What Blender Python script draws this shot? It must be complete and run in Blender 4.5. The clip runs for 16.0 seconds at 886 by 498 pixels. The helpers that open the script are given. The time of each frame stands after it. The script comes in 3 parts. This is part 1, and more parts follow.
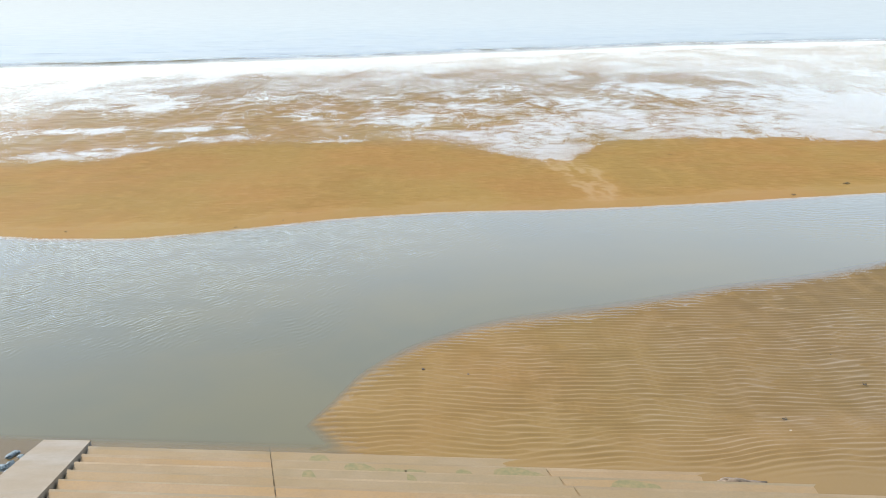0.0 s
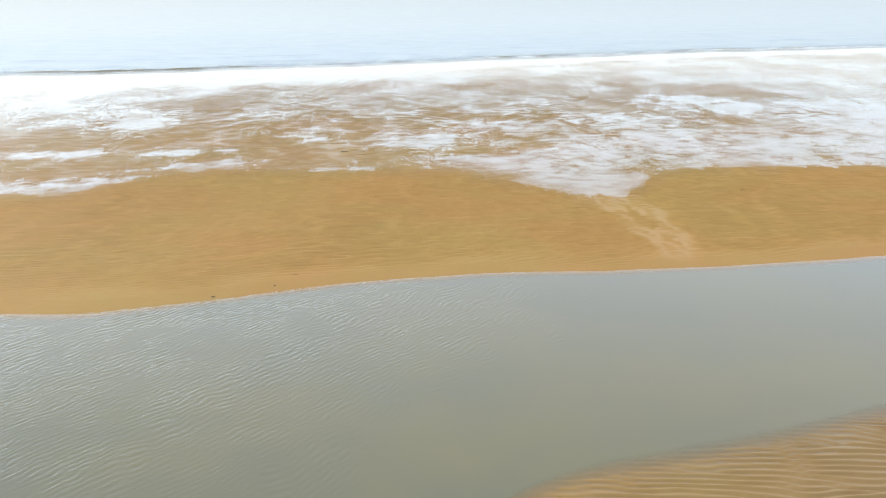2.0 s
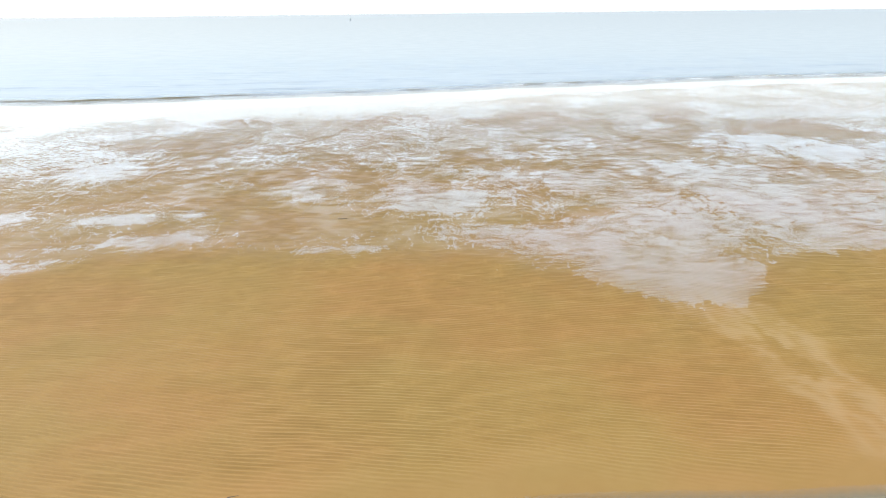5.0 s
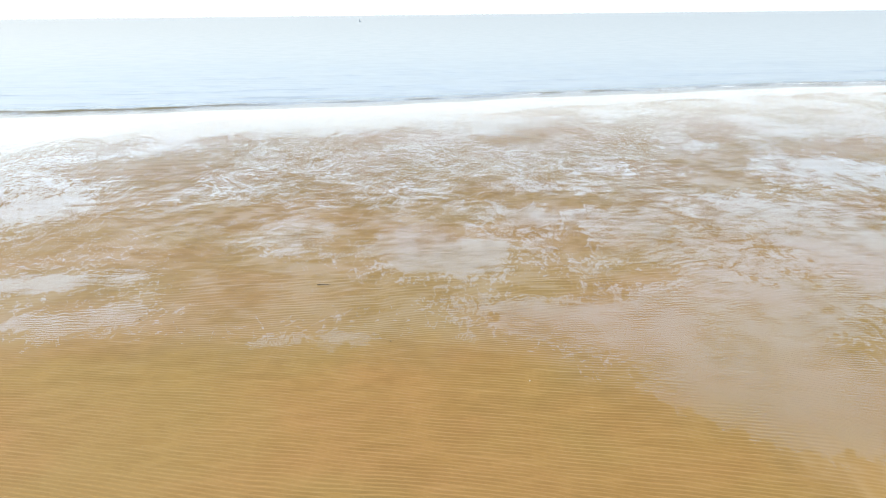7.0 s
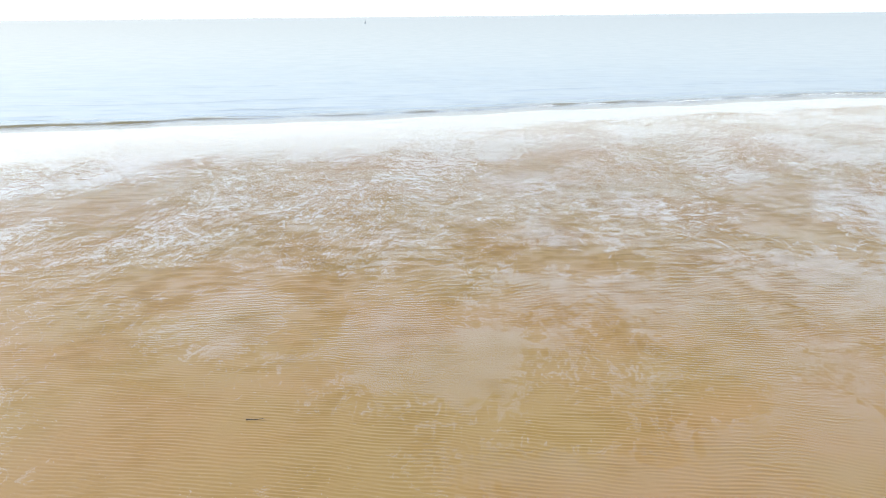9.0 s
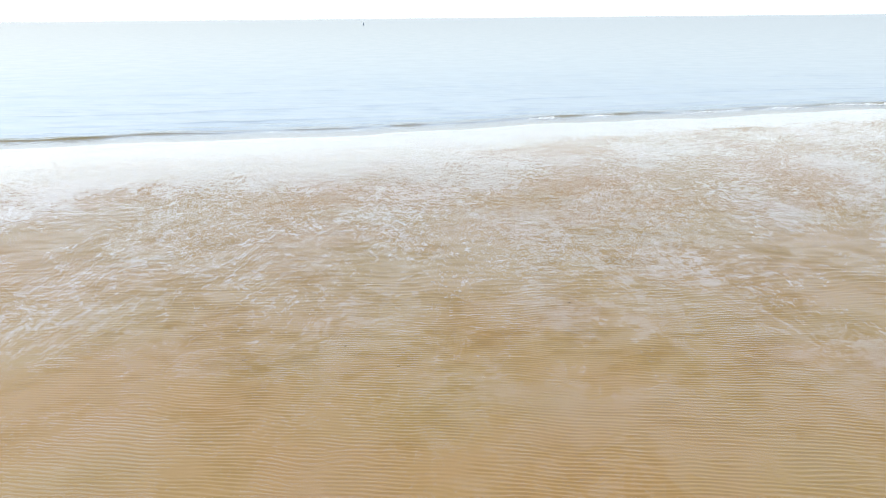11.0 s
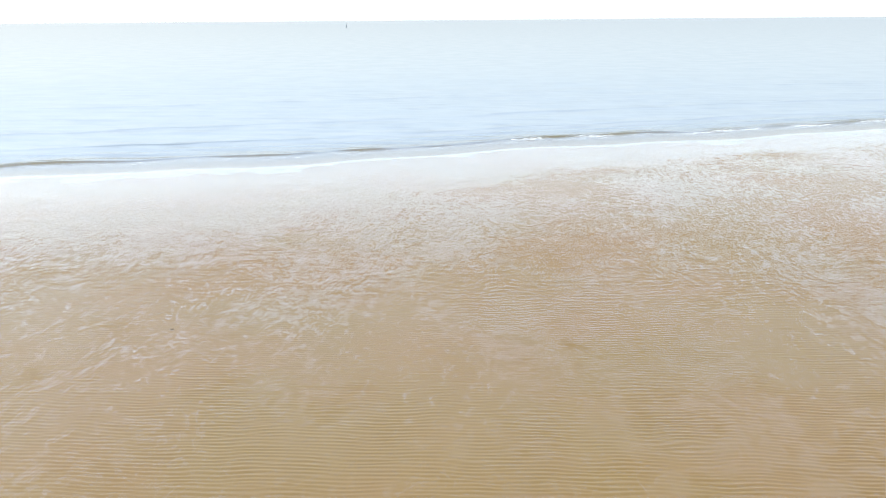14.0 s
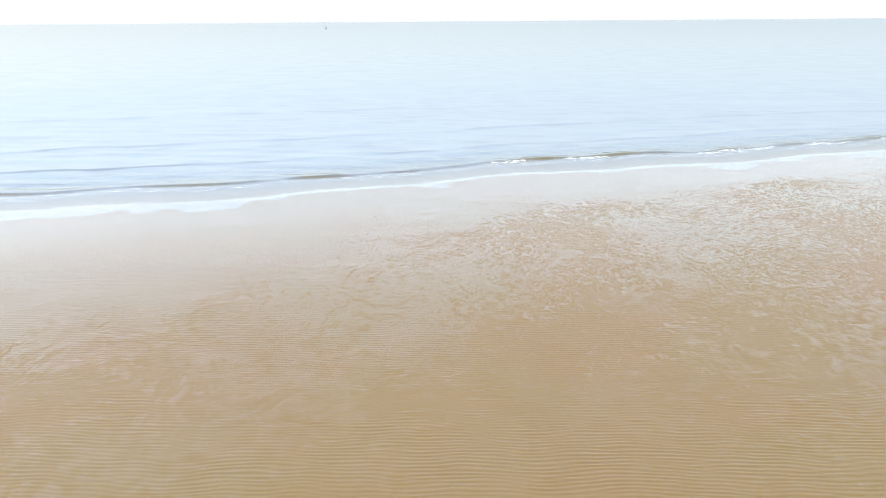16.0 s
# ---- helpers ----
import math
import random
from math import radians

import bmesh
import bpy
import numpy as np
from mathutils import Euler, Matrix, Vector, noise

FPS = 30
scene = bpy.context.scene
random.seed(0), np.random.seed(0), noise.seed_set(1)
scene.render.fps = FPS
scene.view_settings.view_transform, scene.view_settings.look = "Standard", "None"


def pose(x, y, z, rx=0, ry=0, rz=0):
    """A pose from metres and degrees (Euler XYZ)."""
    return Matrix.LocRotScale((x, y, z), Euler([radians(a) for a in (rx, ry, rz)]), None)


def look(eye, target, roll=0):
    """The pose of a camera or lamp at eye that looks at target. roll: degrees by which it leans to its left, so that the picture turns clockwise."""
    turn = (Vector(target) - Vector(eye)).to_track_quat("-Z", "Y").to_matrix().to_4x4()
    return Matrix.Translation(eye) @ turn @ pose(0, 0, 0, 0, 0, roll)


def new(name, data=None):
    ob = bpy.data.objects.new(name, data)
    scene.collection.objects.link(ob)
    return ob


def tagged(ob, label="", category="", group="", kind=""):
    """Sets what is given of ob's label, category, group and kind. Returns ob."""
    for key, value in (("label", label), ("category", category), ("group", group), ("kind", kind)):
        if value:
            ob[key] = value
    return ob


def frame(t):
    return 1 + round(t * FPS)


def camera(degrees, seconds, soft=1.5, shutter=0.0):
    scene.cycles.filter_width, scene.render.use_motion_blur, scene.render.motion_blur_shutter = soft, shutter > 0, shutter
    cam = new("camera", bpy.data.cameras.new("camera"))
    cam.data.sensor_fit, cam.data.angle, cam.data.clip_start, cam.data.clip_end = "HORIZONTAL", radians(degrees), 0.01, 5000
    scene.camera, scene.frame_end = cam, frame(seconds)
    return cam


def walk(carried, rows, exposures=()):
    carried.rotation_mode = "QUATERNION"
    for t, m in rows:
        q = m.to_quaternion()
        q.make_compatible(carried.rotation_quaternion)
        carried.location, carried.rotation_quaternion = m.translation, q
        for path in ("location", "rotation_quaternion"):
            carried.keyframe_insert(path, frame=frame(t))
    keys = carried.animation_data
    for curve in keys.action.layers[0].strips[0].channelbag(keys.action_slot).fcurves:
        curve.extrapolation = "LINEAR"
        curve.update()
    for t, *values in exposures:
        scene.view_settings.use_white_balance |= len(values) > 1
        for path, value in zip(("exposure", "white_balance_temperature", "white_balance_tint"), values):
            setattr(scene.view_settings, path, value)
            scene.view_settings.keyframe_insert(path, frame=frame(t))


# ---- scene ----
# ------------------------------------------------------------------ camera
cam = camera(55.19, 16.0, soft=0.85)
# seconds, x, y, z, yaw, pitch, roll
ROWS = [
    (0, 0.719, 0.198, 5.8, 1.109, -17.268, -0.589),
    (0.5, 0.521, 1.443, 5.782, 1.262, -17.2, -0.593),
    (1, 0.352, 2.699, 5.765, 1.414, -17.135, -0.597),
    (1.5, 0.206, 3.962, 5.748, 1.565, -17.072, -0.602),
    (2, 0.077, 5.233, 5.729, 1.718, -17.009, -0.607),
    (2.4, -0.017, 6.254, 5.711, 1.842, -16.909, -0.612),
    (2.6, -0.062, 6.766, 5.701, 1.905, -16.773, -0.614),
    (2.8, -0.106, 7.28, 5.692, 1.969, -16.516, -0.616),
    (3, -0.149, 7.796, 5.682, 2.033, -16.176, -0.618),
    (3.2, -0.191, 8.313, 5.672, 2.099, -15.905, -0.621),
    (3.4, -0.232, 8.833, 5.662, 2.165, -15.761, -0.623),
    (3.6, -0.273, 9.355, 5.652, 2.232, -15.697, -0.624),
    (4, -0.353, 10.408, 5.635, 2.368, -15.651, -0.627),
    (4.5, -0.454, 11.741, 5.617, 2.542, -15.627, -0.63),
    (5, -0.551, 13.097, 5.606, 2.719, -15.609, -0.63),
    (5.5, -0.641, 14.478, 5.604, 2.893, -15.593, -0.628),
    (6, -0.72, 15.888, 5.615, 3.063, -15.575, -0.623),
    (6.5, -0.784, 17.33, 5.64, 3.224, -15.555, -0.614),
    (7, -0.833, 18.797, 5.673, 3.373, -15.53, -0.604),
    (7.5, -0.867, 20.283, 5.712, 3.506, -15.507, -0.596),
    (8, -0.887, 21.784, 5.749, 3.62, -15.482, -0.588),
    (8.5, -0.893, 23.291, 5.781, 3.711, -15.454, -0.578),
    (9, -0.883, 24.799, 5.806, 3.777, -15.426, -0.568),
    (9.5, -0.857, 26.303, 5.822, 3.814, -15.397, -0.558),
    (10, -0.814, 27.798, 5.829, 3.821, -15.369, -0.548),
    (10.5, -0.754, 29.278, 5.826, 3.794, -15.341, -0.537),
    (11, -0.68, 30.747, 5.815, 3.734, -15.317, -0.527),
    (11.5, -0.6, 32.207, 5.801, 3.643, -15.292, -0.516),
    (12, -0.52, 33.664, 5.785, 3.52, -15.27, -0.505),
    (12.5, -0.443, 35.12, 5.772, 3.367, -15.25, -0.492),
    (13, -0.371, 36.575, 5.764, 3.186, -15.23, -0.479),
    (13.5, -0.303, 38.031, 5.763, 2.975, -15.212, -0.465),
    (14, -0.239, 39.488, 5.774, 2.738, -15.193, -0.453),
    (14.5, -0.176, 40.946, 5.797, 2.474, -15.177, -0.442),
    (15, -0.112, 42.402, 5.831, 2.183, -15.159, -0.431),
    (15.5, -0.043, 43.856, 5.875, 1.864, -15.143, -0.421),
    (16, 0.036, 45.304, 5.925, 1.518, -15.125, -0.412),
]


def flight(x, y, z, yaw, pitch, roll):
    a, b = radians(yaw), radians(pitch)
    way = Vector((-math.sin(a) * math.cos(b), math.cos(a) * math.cos(b), math.sin(b)))
    return look((x, y, z), Vector((x, y, z)) + way, roll)


walk(cam, [(t, flight(*row)) for t, *row in ROWS])

# ------------------------------------------------------------------ light
SUN_YAW, SUN_HEIGHT = 66.0, 41.0      # degrees to the left of north (the sea), and above the horizon
world = bpy.data.worlds.new("world")
scene.world = world
world.use_nodes = True
wn, wl = world.node_tree.nodes, world.node_tree.links
wn.clear()
sky = wn.new("ShaderNodeTexSky")
sky.sky_type, sky.sun_disc = "NISHITA", False
sky.sun_elevation, sky.sun_rotation = radians(SUN_HEIGHT), radians(-SUN_YAW)
sky.air_density, sky.dust_density, sky.ozone_density, sky.altitude = 1.0, 0.8, 2.0, 0
back_sky, back_cloud, mix_sky, out_sky = wn.new("ShaderNodeBackground"), wn.new("ShaderNodeBackground"), wn.new("ShaderNodeAddShader"), wn.new("ShaderNodeOutputWorld")
back_sky.inputs["Strength"].default_value = 0.11
back_cloud.inputs["Color"].default_value = (0.72, 0.86, 1.04, 1)   # thin high cloud over the whole sky
back_cloud.inputs["Strength"].default_value = 0.58
wl.new(sky.outputs[0], back_sky.inputs["Color"])
wl.new(back_sky.outputs[0], mix_sky.inputs[0])
wl.new(back_cloud.outputs[0], mix_sky.inputs[1])
# the haze thickens and whitens smoothly towards the horizon, all round
where, split, lift, thick, haze, add_haze = (wn.new("ShaderNode" + k) for k in ("TexCoord", "SeparateXYZ", "Math", "Math", "Background", "AddShader"))
lift.operation, lift.use_clamp, lift.inputs[0].default_value = "SUBTRACT", True, 1.0
thick.operation, thick.inputs[1].default_value = "POWER", 2.5
haze.inputs["Color"].default_value = (0.36, 0.40, 0.46, 1)
wl.new(where.outputs["Generated"], split.inputs[0])
wl.new(split.outputs["Z"], lift.inputs[1])
wl.new(lift.outputs[0], thick.inputs[0])
wl.new(thick.outputs[0], haze.inputs["Strength"])
wl.new(mix_sky.outputs[0], add_haze.inputs[0])
wl.new(haze.outputs[0], add_haze.inputs[1])
wl.new(add_haze.outputs[0], out_sky.inputs["Surface"])
sun = new("sun", bpy.data.lights.new("sun", "SUN"))
sun.data.energy, sun.data.angle, sun.data.color = 4.3, radians(11), (1.0, 0.95, 0.88)
sun.matrix_world = look((0, 0, 50), Vector((0, 0, 50)) - Vector((-math.sin(radians(SUN_YAW)) * math.cos(radians(SUN_HEIGHT)), math.cos(radians(SUN_YAW)) * math.cos(radians(SUN_HEIGHT)), math.sin(radians(SUN_HEIGHT)))))
scene.view_settings.exposure = 0.30


# ------------------------------------------------------------------ noise for the relief
_table = np.random.RandomState(7).rand(256, 256)


def smooth(a, b, v):
    u = np.clip((v - a) / (b - a), 0, 1)
    return u * u * (3 - 2 * u)


def value_noise(x, y, seed=0):
    """Smooth noise, -1 to 1, one cell to the unit."""
    x, y = x + 37.3 * seed + 1000, y + 91.7 * seed + 1000
    i, j = np.floor(x).astype(int), np.floor(y).astype(int)
    u, v = x - i, y - j
    u, v = u * u * u * (u * (u * 6 - 15) + 10), v * v * v * (v * (v * 6 - 15) + 10)
    g = lambda a, b: _table[a % 256, b % 256]
    return 2 * ((g(i, j) * (1 - u) + g(i + 1, j) * u) * (1 - v) + (g(i, j + 1) * (1 - u) + g(i + 1, j + 1) * u) * v) - 1


def fractal(x, y, octaves=4, seed=0):
    total, size = 0, 0
    for k in range(octaves):
        total = total + value_noise(x * 2 ** k, y * 2 ** k, seed + k) * 0.55 ** k
        size += 0.55 ** k
    return total / size


def sheet(name, xs, ys, height, attributes=None, keep=None, slide=None):
    """A grid mesh over the lines xs and ys, with its heights and named values at its points."""
    X, Y = np.meshgrid(xs, ys)
    if slide is not None:
        Y = Y - slide(X, Y)
    Z = height(X, Y)
    nx, ny = len(xs), len(ys)
    me = bpy.data.meshes.new(name)
    me.vertices.add(nx * ny)
    me.vertices.foreach_set("co", np.stack([X, Y, Z], -1).astype(np.float32).ravel())
    i = (np.arange(ny - 1)[:, None] * nx + np.arange(nx - 1)).ravel()
    quads = np.stack([i, i + 1, i + nx + 1, i + nx], 1)
    if keep is not None:
        k = keep(X, Y).ravel()
        quads = quads[k[quads].any(1)]
    n = len(quads)
    me.loops.add(n * 4)
    me.loops.foreach_set("vertex_index", quads.astype(np.int32).ravel())
    me.polygons.add(n)
    me.polygons.foreach_set("loop_start", np.arange(0, 4 * n, 4, dtype=np.int32))
    me.polygons.foreach_set("use_smooth", np.ones(n, dtype=bool))
    me.update(calc_edges=True)
    me.validate()
    for key, f in (attributes or {}).items():
        a = me.attributes.new(key, "FLOAT", "POINT")
        a.data.foreach_set("value", f(X, Y, Z).astype(np.float32).ravel())
    return new(name, me)


def lines(*spans):
    """Grid lines: (from, to, step) one after the other, the step growing to that of the next."""
    out = [spans[0][0]]
    for a, b, s0, s1 in spans:
        v, q = a, s0
        grow = 1.0 if s0 == s1 else 1 + (s1 - s0) / max(b - a, 1e-6)
        while v < b - 1e-6:
            v += q
            q *= grow
            out.append(min(v, b))
    return np.unique(np.round(out, 4))


# ------------------------------------------------------------------ materials
def shader(name):
    m = bpy.data.materials.new(name)
    m.use_nodes = True
    m.node_tree.nodes.clear()
    return m, Nodes(m.node_tree)


class Nodes:
    def __init__(self, tree):
        self.tree = tree

    def add(self, kind, settings=None, **inputs):
        n = self.tree.nodes.new("ShaderNode" + kind)
        if settings and "interpolation_type" in settings:
            n.interpolation_type = settings["interpolation_type"]
        if settings and "operation" in settings:
            n.operation = settings["operation"]
        if settings and "attribute_name" in settings:
            n.attribute_name = settings["attribute_name"]
        for k, v in inputs.items():
            self.put(n.inputs[k.replace("_", " ")], v)
        return n

    def put(self, socket, v):
        if isinstance(v, bpy.types.NodeSocket):
            self.tree.links.new(v, socket)
        elif isinstance(v, tuple) and len(v) == 3 and socket.type == "RGBA":
            socket.default_value = (*v, 1)
        else:
            socket.default_value = v

    def math(self, op, a, b=0.0, c=0.0, clamp=False):
        n = self.tree.nodes.new("ShaderNodeMath")
        n.operation, n.use_clamp = op, clamp
        for s, v in zip(n.inputs, (a, b, c)):
            self.put(s, v)
        return n.outputs[0]

    def place(self, scale=(1, 1, 1), turn=0.0):
        g = self.add("NewGeometry").outputs["Position"]
        return self.add("Mapping", {}, Vector=g, Scale=scale, Rotation=(0, 0, radians(turn))).outputs[0]

    def along(self, scale, turn):
        """Places turned first and then stretched, for grain that runs askew."""
        turned = self.place((1, 1, 0), -turn)
        return self.add("Mapping", {}, Vector=turned, Scale=scale).outputs[0]

    def noise(self, vector, scale, detail=4.0, rough=0.55, warp=0.0):
        return self.add("TexNoise", {}, Vector=vector, Scale=scale, Detail=detail, Roughness=rough, Distortion=warp).outputs[0]

    def step(self, v, a, b, lo=0.0, hi=1.0):
        n = self.add("MapRange", {"interpolation_type": "SMOOTHSTEP"}, Value=v)
        for k, q in (("From Min", a), ("From Max", b), ("To Min", lo), ("To Max", hi)):
            self.put(n.inputs[k], q)
        return n.outputs[0]

    def mix(self, f, a, b, how="MIX"):
        n = self.tree.nodes.new("ShaderNodeMix")
        n.data_type, n.blend_type = "RGBA", how
        self.put(n.inputs[0], f)
        self.put(n.inputs[6], a)
        self.put(n.inputs[7], b)
        return n.outputs[2]

    def value(self, name):
        return self.add("Attribute", {"attribute_name": name}).outputs["Fac"]

    def bump(self, h, strength, distance, normal=None):
        n = self.add("Bump", {}, Height=h, Strength=strength, Distance=distance)
        if normal is not None:
            self.put(n.inputs["Normal"], normal)
        return n.outputs[0]

    def finish(self, surface):
        o = self.add("OutputMaterial")
        self.tree.links.new(surface, o.inputs["Surface"])


def sand_material():
    """Golden sand: grains, shell grit, wide stains, and a dull wet sheen where the value "damp" is high."""
    m, n = shader("wet_beach_sand")
    flat = n.place((1, 1, 0))
    damp, run = n.value("damp"), n.value("bank_brown")
    big, grain = n.noise(flat, 0.23, 3.0), n.noise(flat, 95.0, 3.0, 0.7)
    small = n.noise(n.place((1.0, 0.35, 0), -6), 16.0, 4.0, 0.65)
    colour = n.mix(n.step(big, 0.36, 0.64), (0.292, 0.186, 0.058), (0.312, 0.172, 0.056))
    colour = n.mix(n.step(n.noise(flat, 0.9, 4.0, 0.6), 0.35, 0.7, 0.0, 0.4), colour, (0.270, 0.160, 0.044))
    colour = n.mix(n.step(n.noise(flat, 5.2, 5.0, 0.65), 0.35, 0.7, 0.0, 0.3), colour, (0.255, 0.150, 0.042))
    colour = n.mix(n.step(grain, 0.3, 0.72, 0.0, 0.22), colour, (0.11, 0.058, 0.02))
    colour = n.mix(n.step(n.noise(flat, 38.0, 2.0), 0.68, 0.74, 0.0, 0.35), colour, (0.34, 0.26, 0.16))
    # the near bank is a darker brown, more so to the right
    colour = n.mix(n.math("MULTIPLY", run, 0.13), colour, (0.163, 0.105, 0.046))
    colour = n.mix(n.math("MULTIPLY", damp, 0.55), colour, (0.174, 0.122, 0.051))
    colour = n.mix(n.math("MULTIPLY", n.value("wash"), 0.38), colour, (0.345, 0.235, 0.115))
    rough = n.step(damp, 0.0, 1.0, 0.66, 0.5)
    bumped = n.bump(n.math("ADD", n.math("MULTIPLY", small, 0.7), n.math("MULTIPLY", grain, 0.35)), 0.35, 0.012)
    p = n.add("BsdfPrincipled", {}, Base_Color=colour, Roughness=rough, Normal=bumped)
    n.put(p.inputs["Specular IOR Level"], 0.08)
    far = n.step(n.add("SeparateXYZ", {}, Vector=flat).outputs["Y"], 50.0, 60.0)
    face = n.add("VectorMath", {"operation": "SCALE"}, Scale=0.56)
    n.put(face.inputs[0], n.add("NewGeometry").outputs["Normal"])
    level = n.add("VectorMath", {"operation": "ADD"})
    n.put(level.inputs[0], face.outputs[0])
    n.put(level.inputs[1], (0.0, 0.0, 0.44))
    skin = n.add("VectorMath", {"operation": "NORMALIZE"}, Vector=level.outputs[0]).outputs[0]
    n.put(p.inputs["Coat Weight"], n.math("MULTIPLY", damp, 0.68))
    n.put(p.inputs["Coat Roughness"], 0.14)
    n.put(p.inputs["Coat IOR"], 1.33)
    n.put(p.inputs["Coat Normal"], n.bump(n.noise(n.place((1.0, 0.55, 0)), 13.0, 4.0, 0.6, 0.4), n.math("MULTIPLY_ADD", far, 0.75, 0.30), 0.016, skin))
    n.finish(p.outputs[0])
    return m


def film_material():
    """A skin of clear water, a few millimetres deep: it only mirrors the sky, the more so the flatter one looks.
    It breaks up over the sand where the value "depth" is low, and lies as an even skin where the value "even" is high."""
    m, n = shader("clear_film_of_water")
    chunk = n.noise(n.place((1.0, 0.50, 0), -6), 5.4, 6.0, 0.66, 0.9)
    small = n.noise(n.place((1.0, 0.50, 0), 8), 13.0, 4.0, 0.65, 0.3)
    cover = n.math("MULTIPLY_ADD", n.math("SUBTRACT", chunk, 0.5), 2.3, n.math("MULTIPLY", n.math("SUBTRACT", small, 0.5), 1.5))
    cover = n.step(n.math("MULTIPLY_ADD", n.value("depth"), 0.1, cover), -0.06, 0.16)
    cover = n.math("MULTIPLY", cover, n.math("MULTIPLY_ADD", n.value("even"), -0.48, 0.84))
    cover = n.math("MULTIPLY_ADD", n.value("even"), n.step(small, 0.35, 0.65, 0.10, 0.48), cover)
    ruffle = n.bump(n.noise(n.place((1.0, 0.6, 0)), 12.0, 4.0, 0.6, 0.4), 0.36, 0.02)
    clear = n.add("BsdfTransparent", {}, Color=(0.99, 0.99, 0.98)).outputs[0]
    shine = n.add("BsdfGlossy", {}, Color=(1, 1, 1), Roughness=0.06, Normal=ruffle).outputs[0]
    tilt = n.add("LayerWeight", {}, Blend=0.5, Normal=ruffle).outputs["Facing"]
    top = n.add("MixShader", {}, Fac=n.math("MULTIPLY", cover, n.math("MULTIPLY_ADD", n.math("POWER", tilt, 5.0), 0.98, 0.02)))
    n.put(top.inputs[1], clear)
    n.put(top.inputs[2], shine)
    n.finish(top.outputs[0])
    return m


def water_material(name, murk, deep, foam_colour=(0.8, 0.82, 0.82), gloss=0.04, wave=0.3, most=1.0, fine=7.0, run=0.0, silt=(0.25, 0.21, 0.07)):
    """Clear over the shallows, cloudy over the deep (value "cloud"), white where the value "foam" is high."""
    m, n = shader(name)
    flat = n.place((1, 1, 0))
    cloud, foam = n.value("cloud"), n.value("foam")
    tone = n.mix(n.step(n.noise(flat, 0.28, 3.0), 0.3, 0.7), murk, deep)
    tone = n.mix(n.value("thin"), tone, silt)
    body = n.add("BsdfDiffuse", {}, Color=tone).outputs[0]
    clear = n.add("BsdfTransparent", {}, Color=(0.93, 0.92, 0.86)).outputs[0]
    small = n.noise(n.along((1.0, 0.28, 0), run), fine, 4.0, 0.6, 0.4)
    tiny = n.bump(small, n.math("MULTIPLY", n.value("breeze"), wave), 0.02)
    inside = n.add("MixShader", {}, Fac=cloud)
    n.put(inside.inputs[1], clear)
    n.put(inside.inputs[2], body)
    shine = n.add("BsdfGlossy", {}, Color=(1, 1, 1), Roughness=gloss, Normal=tiny).outputs[0]
    tilt = n.add("LayerWeight", {}, Blend=0.5, Normal=tiny).outputs["Facing"]
    fres = n.math("MINIMUM", n.math("MULTIPLY_ADD", n.math("POWER", tilt, 5.0), 0.98, 0.02), most)
    wet = n.add("MixShader", {}, Fac=fres)
    n.put(wet.inputs[1], inside.outputs[0])
    n.put(wet.inputs[2], shine)
    speck = n.noise(n.place((0.7, 1.4, 0), 17), 5.5, 6.0, 0.7, 0.6)
    f = n.step(n.math("ADD", foam, n.math("MULTIPLY", n.math("SUBTRACT", speck, 0.5), 1.6)), 0.5, 0.7)
    white = n.add("BsdfDiffuse", {}, Color=foam_colour).outputs[0]
    top = n.add("MixShader", {}, Fac=n.math("MULTIPLY", f, n.step(foam, 0.02, 0.2)))
    n.put(top.inputs[1], wet.outputs[0])
    n.put(top.inputs[2], white)
    n.finish(top.outputs[0])
    return m


def concrete_material(name, light, dark, silt):
    m, n = shader(name)
    flat = n.place()
    r = n.add("ObjectInfo").outputs["Random"]
    big, small = n.noise(flat, 1.7, 4.0), n.noise(flat, 32.0, 5.0, 0.7)
    c = n.mix(n.step(big, 0.3, 0.7), light, dark)
    c = n.mix(n.step(n.noise(n.place((0.5, 2.0, 1)), 1.1, 4.0, 0.6, 0.5), 0.42, 0.6, 0.0, 0.85), c, silt)
    c = n.mix(n.step(small, 0.3, 0.8, 0.0, 0.35), c, (0.14, 0.10, 0.06))
    c = n.mix(n.math("MULTIPLY", r, 0.5), c, (0.19, 0.155, 0.085))
    p = n.add("BsdfPrincipled", {}, Base_Color=c, Roughness=n.step(big, 0.3, 0.7, 0.6, 0.85), Normal=n.bump(small, 0.4, 0.008))
    n.finish(p.outputs[0])
    return m


def plain_material(name, a, b, scale=20.0, rough=0.7, bump=0.3):
    m, n = shader(name)
    v = n.noise(n.place(), scale, 4.0, 0.65)
    p = n.add("BsdfPrincipled", {}, Base_Color=n.mix(n.step(v, 0.3, 0.7), a, b), Roughness=rough, Normal=n.bump(v, bump, 0.01))
    n.finish(p.outputs[0])
    return m


SAND = sand_material()
FILM = film_material()
# the pool's silt tone also holds painted sky reflection for the far water
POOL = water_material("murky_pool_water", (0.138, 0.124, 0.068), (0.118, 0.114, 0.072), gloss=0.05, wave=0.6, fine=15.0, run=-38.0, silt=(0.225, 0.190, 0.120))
SEA = water_material("grey_green_sea_water", (0.228, 0.25, 0.25), (0.21, 0.235, 0.235), gloss=0.09, wave=0.42, most=0.32, fine=5.0, run=100.0)
CONCRETE = concrete_material("silted_step_concrete", (0.29, 0.185, 0.082), (0.255, 0.165, 0.075), (0.29, 0.172, 0.06))
RAMP = concrete_material("pale_ramp_concrete", (0.30, 0.255, 0.21), (0.26, 0.215, 0.17), (0.275, 0.21, 0.145))
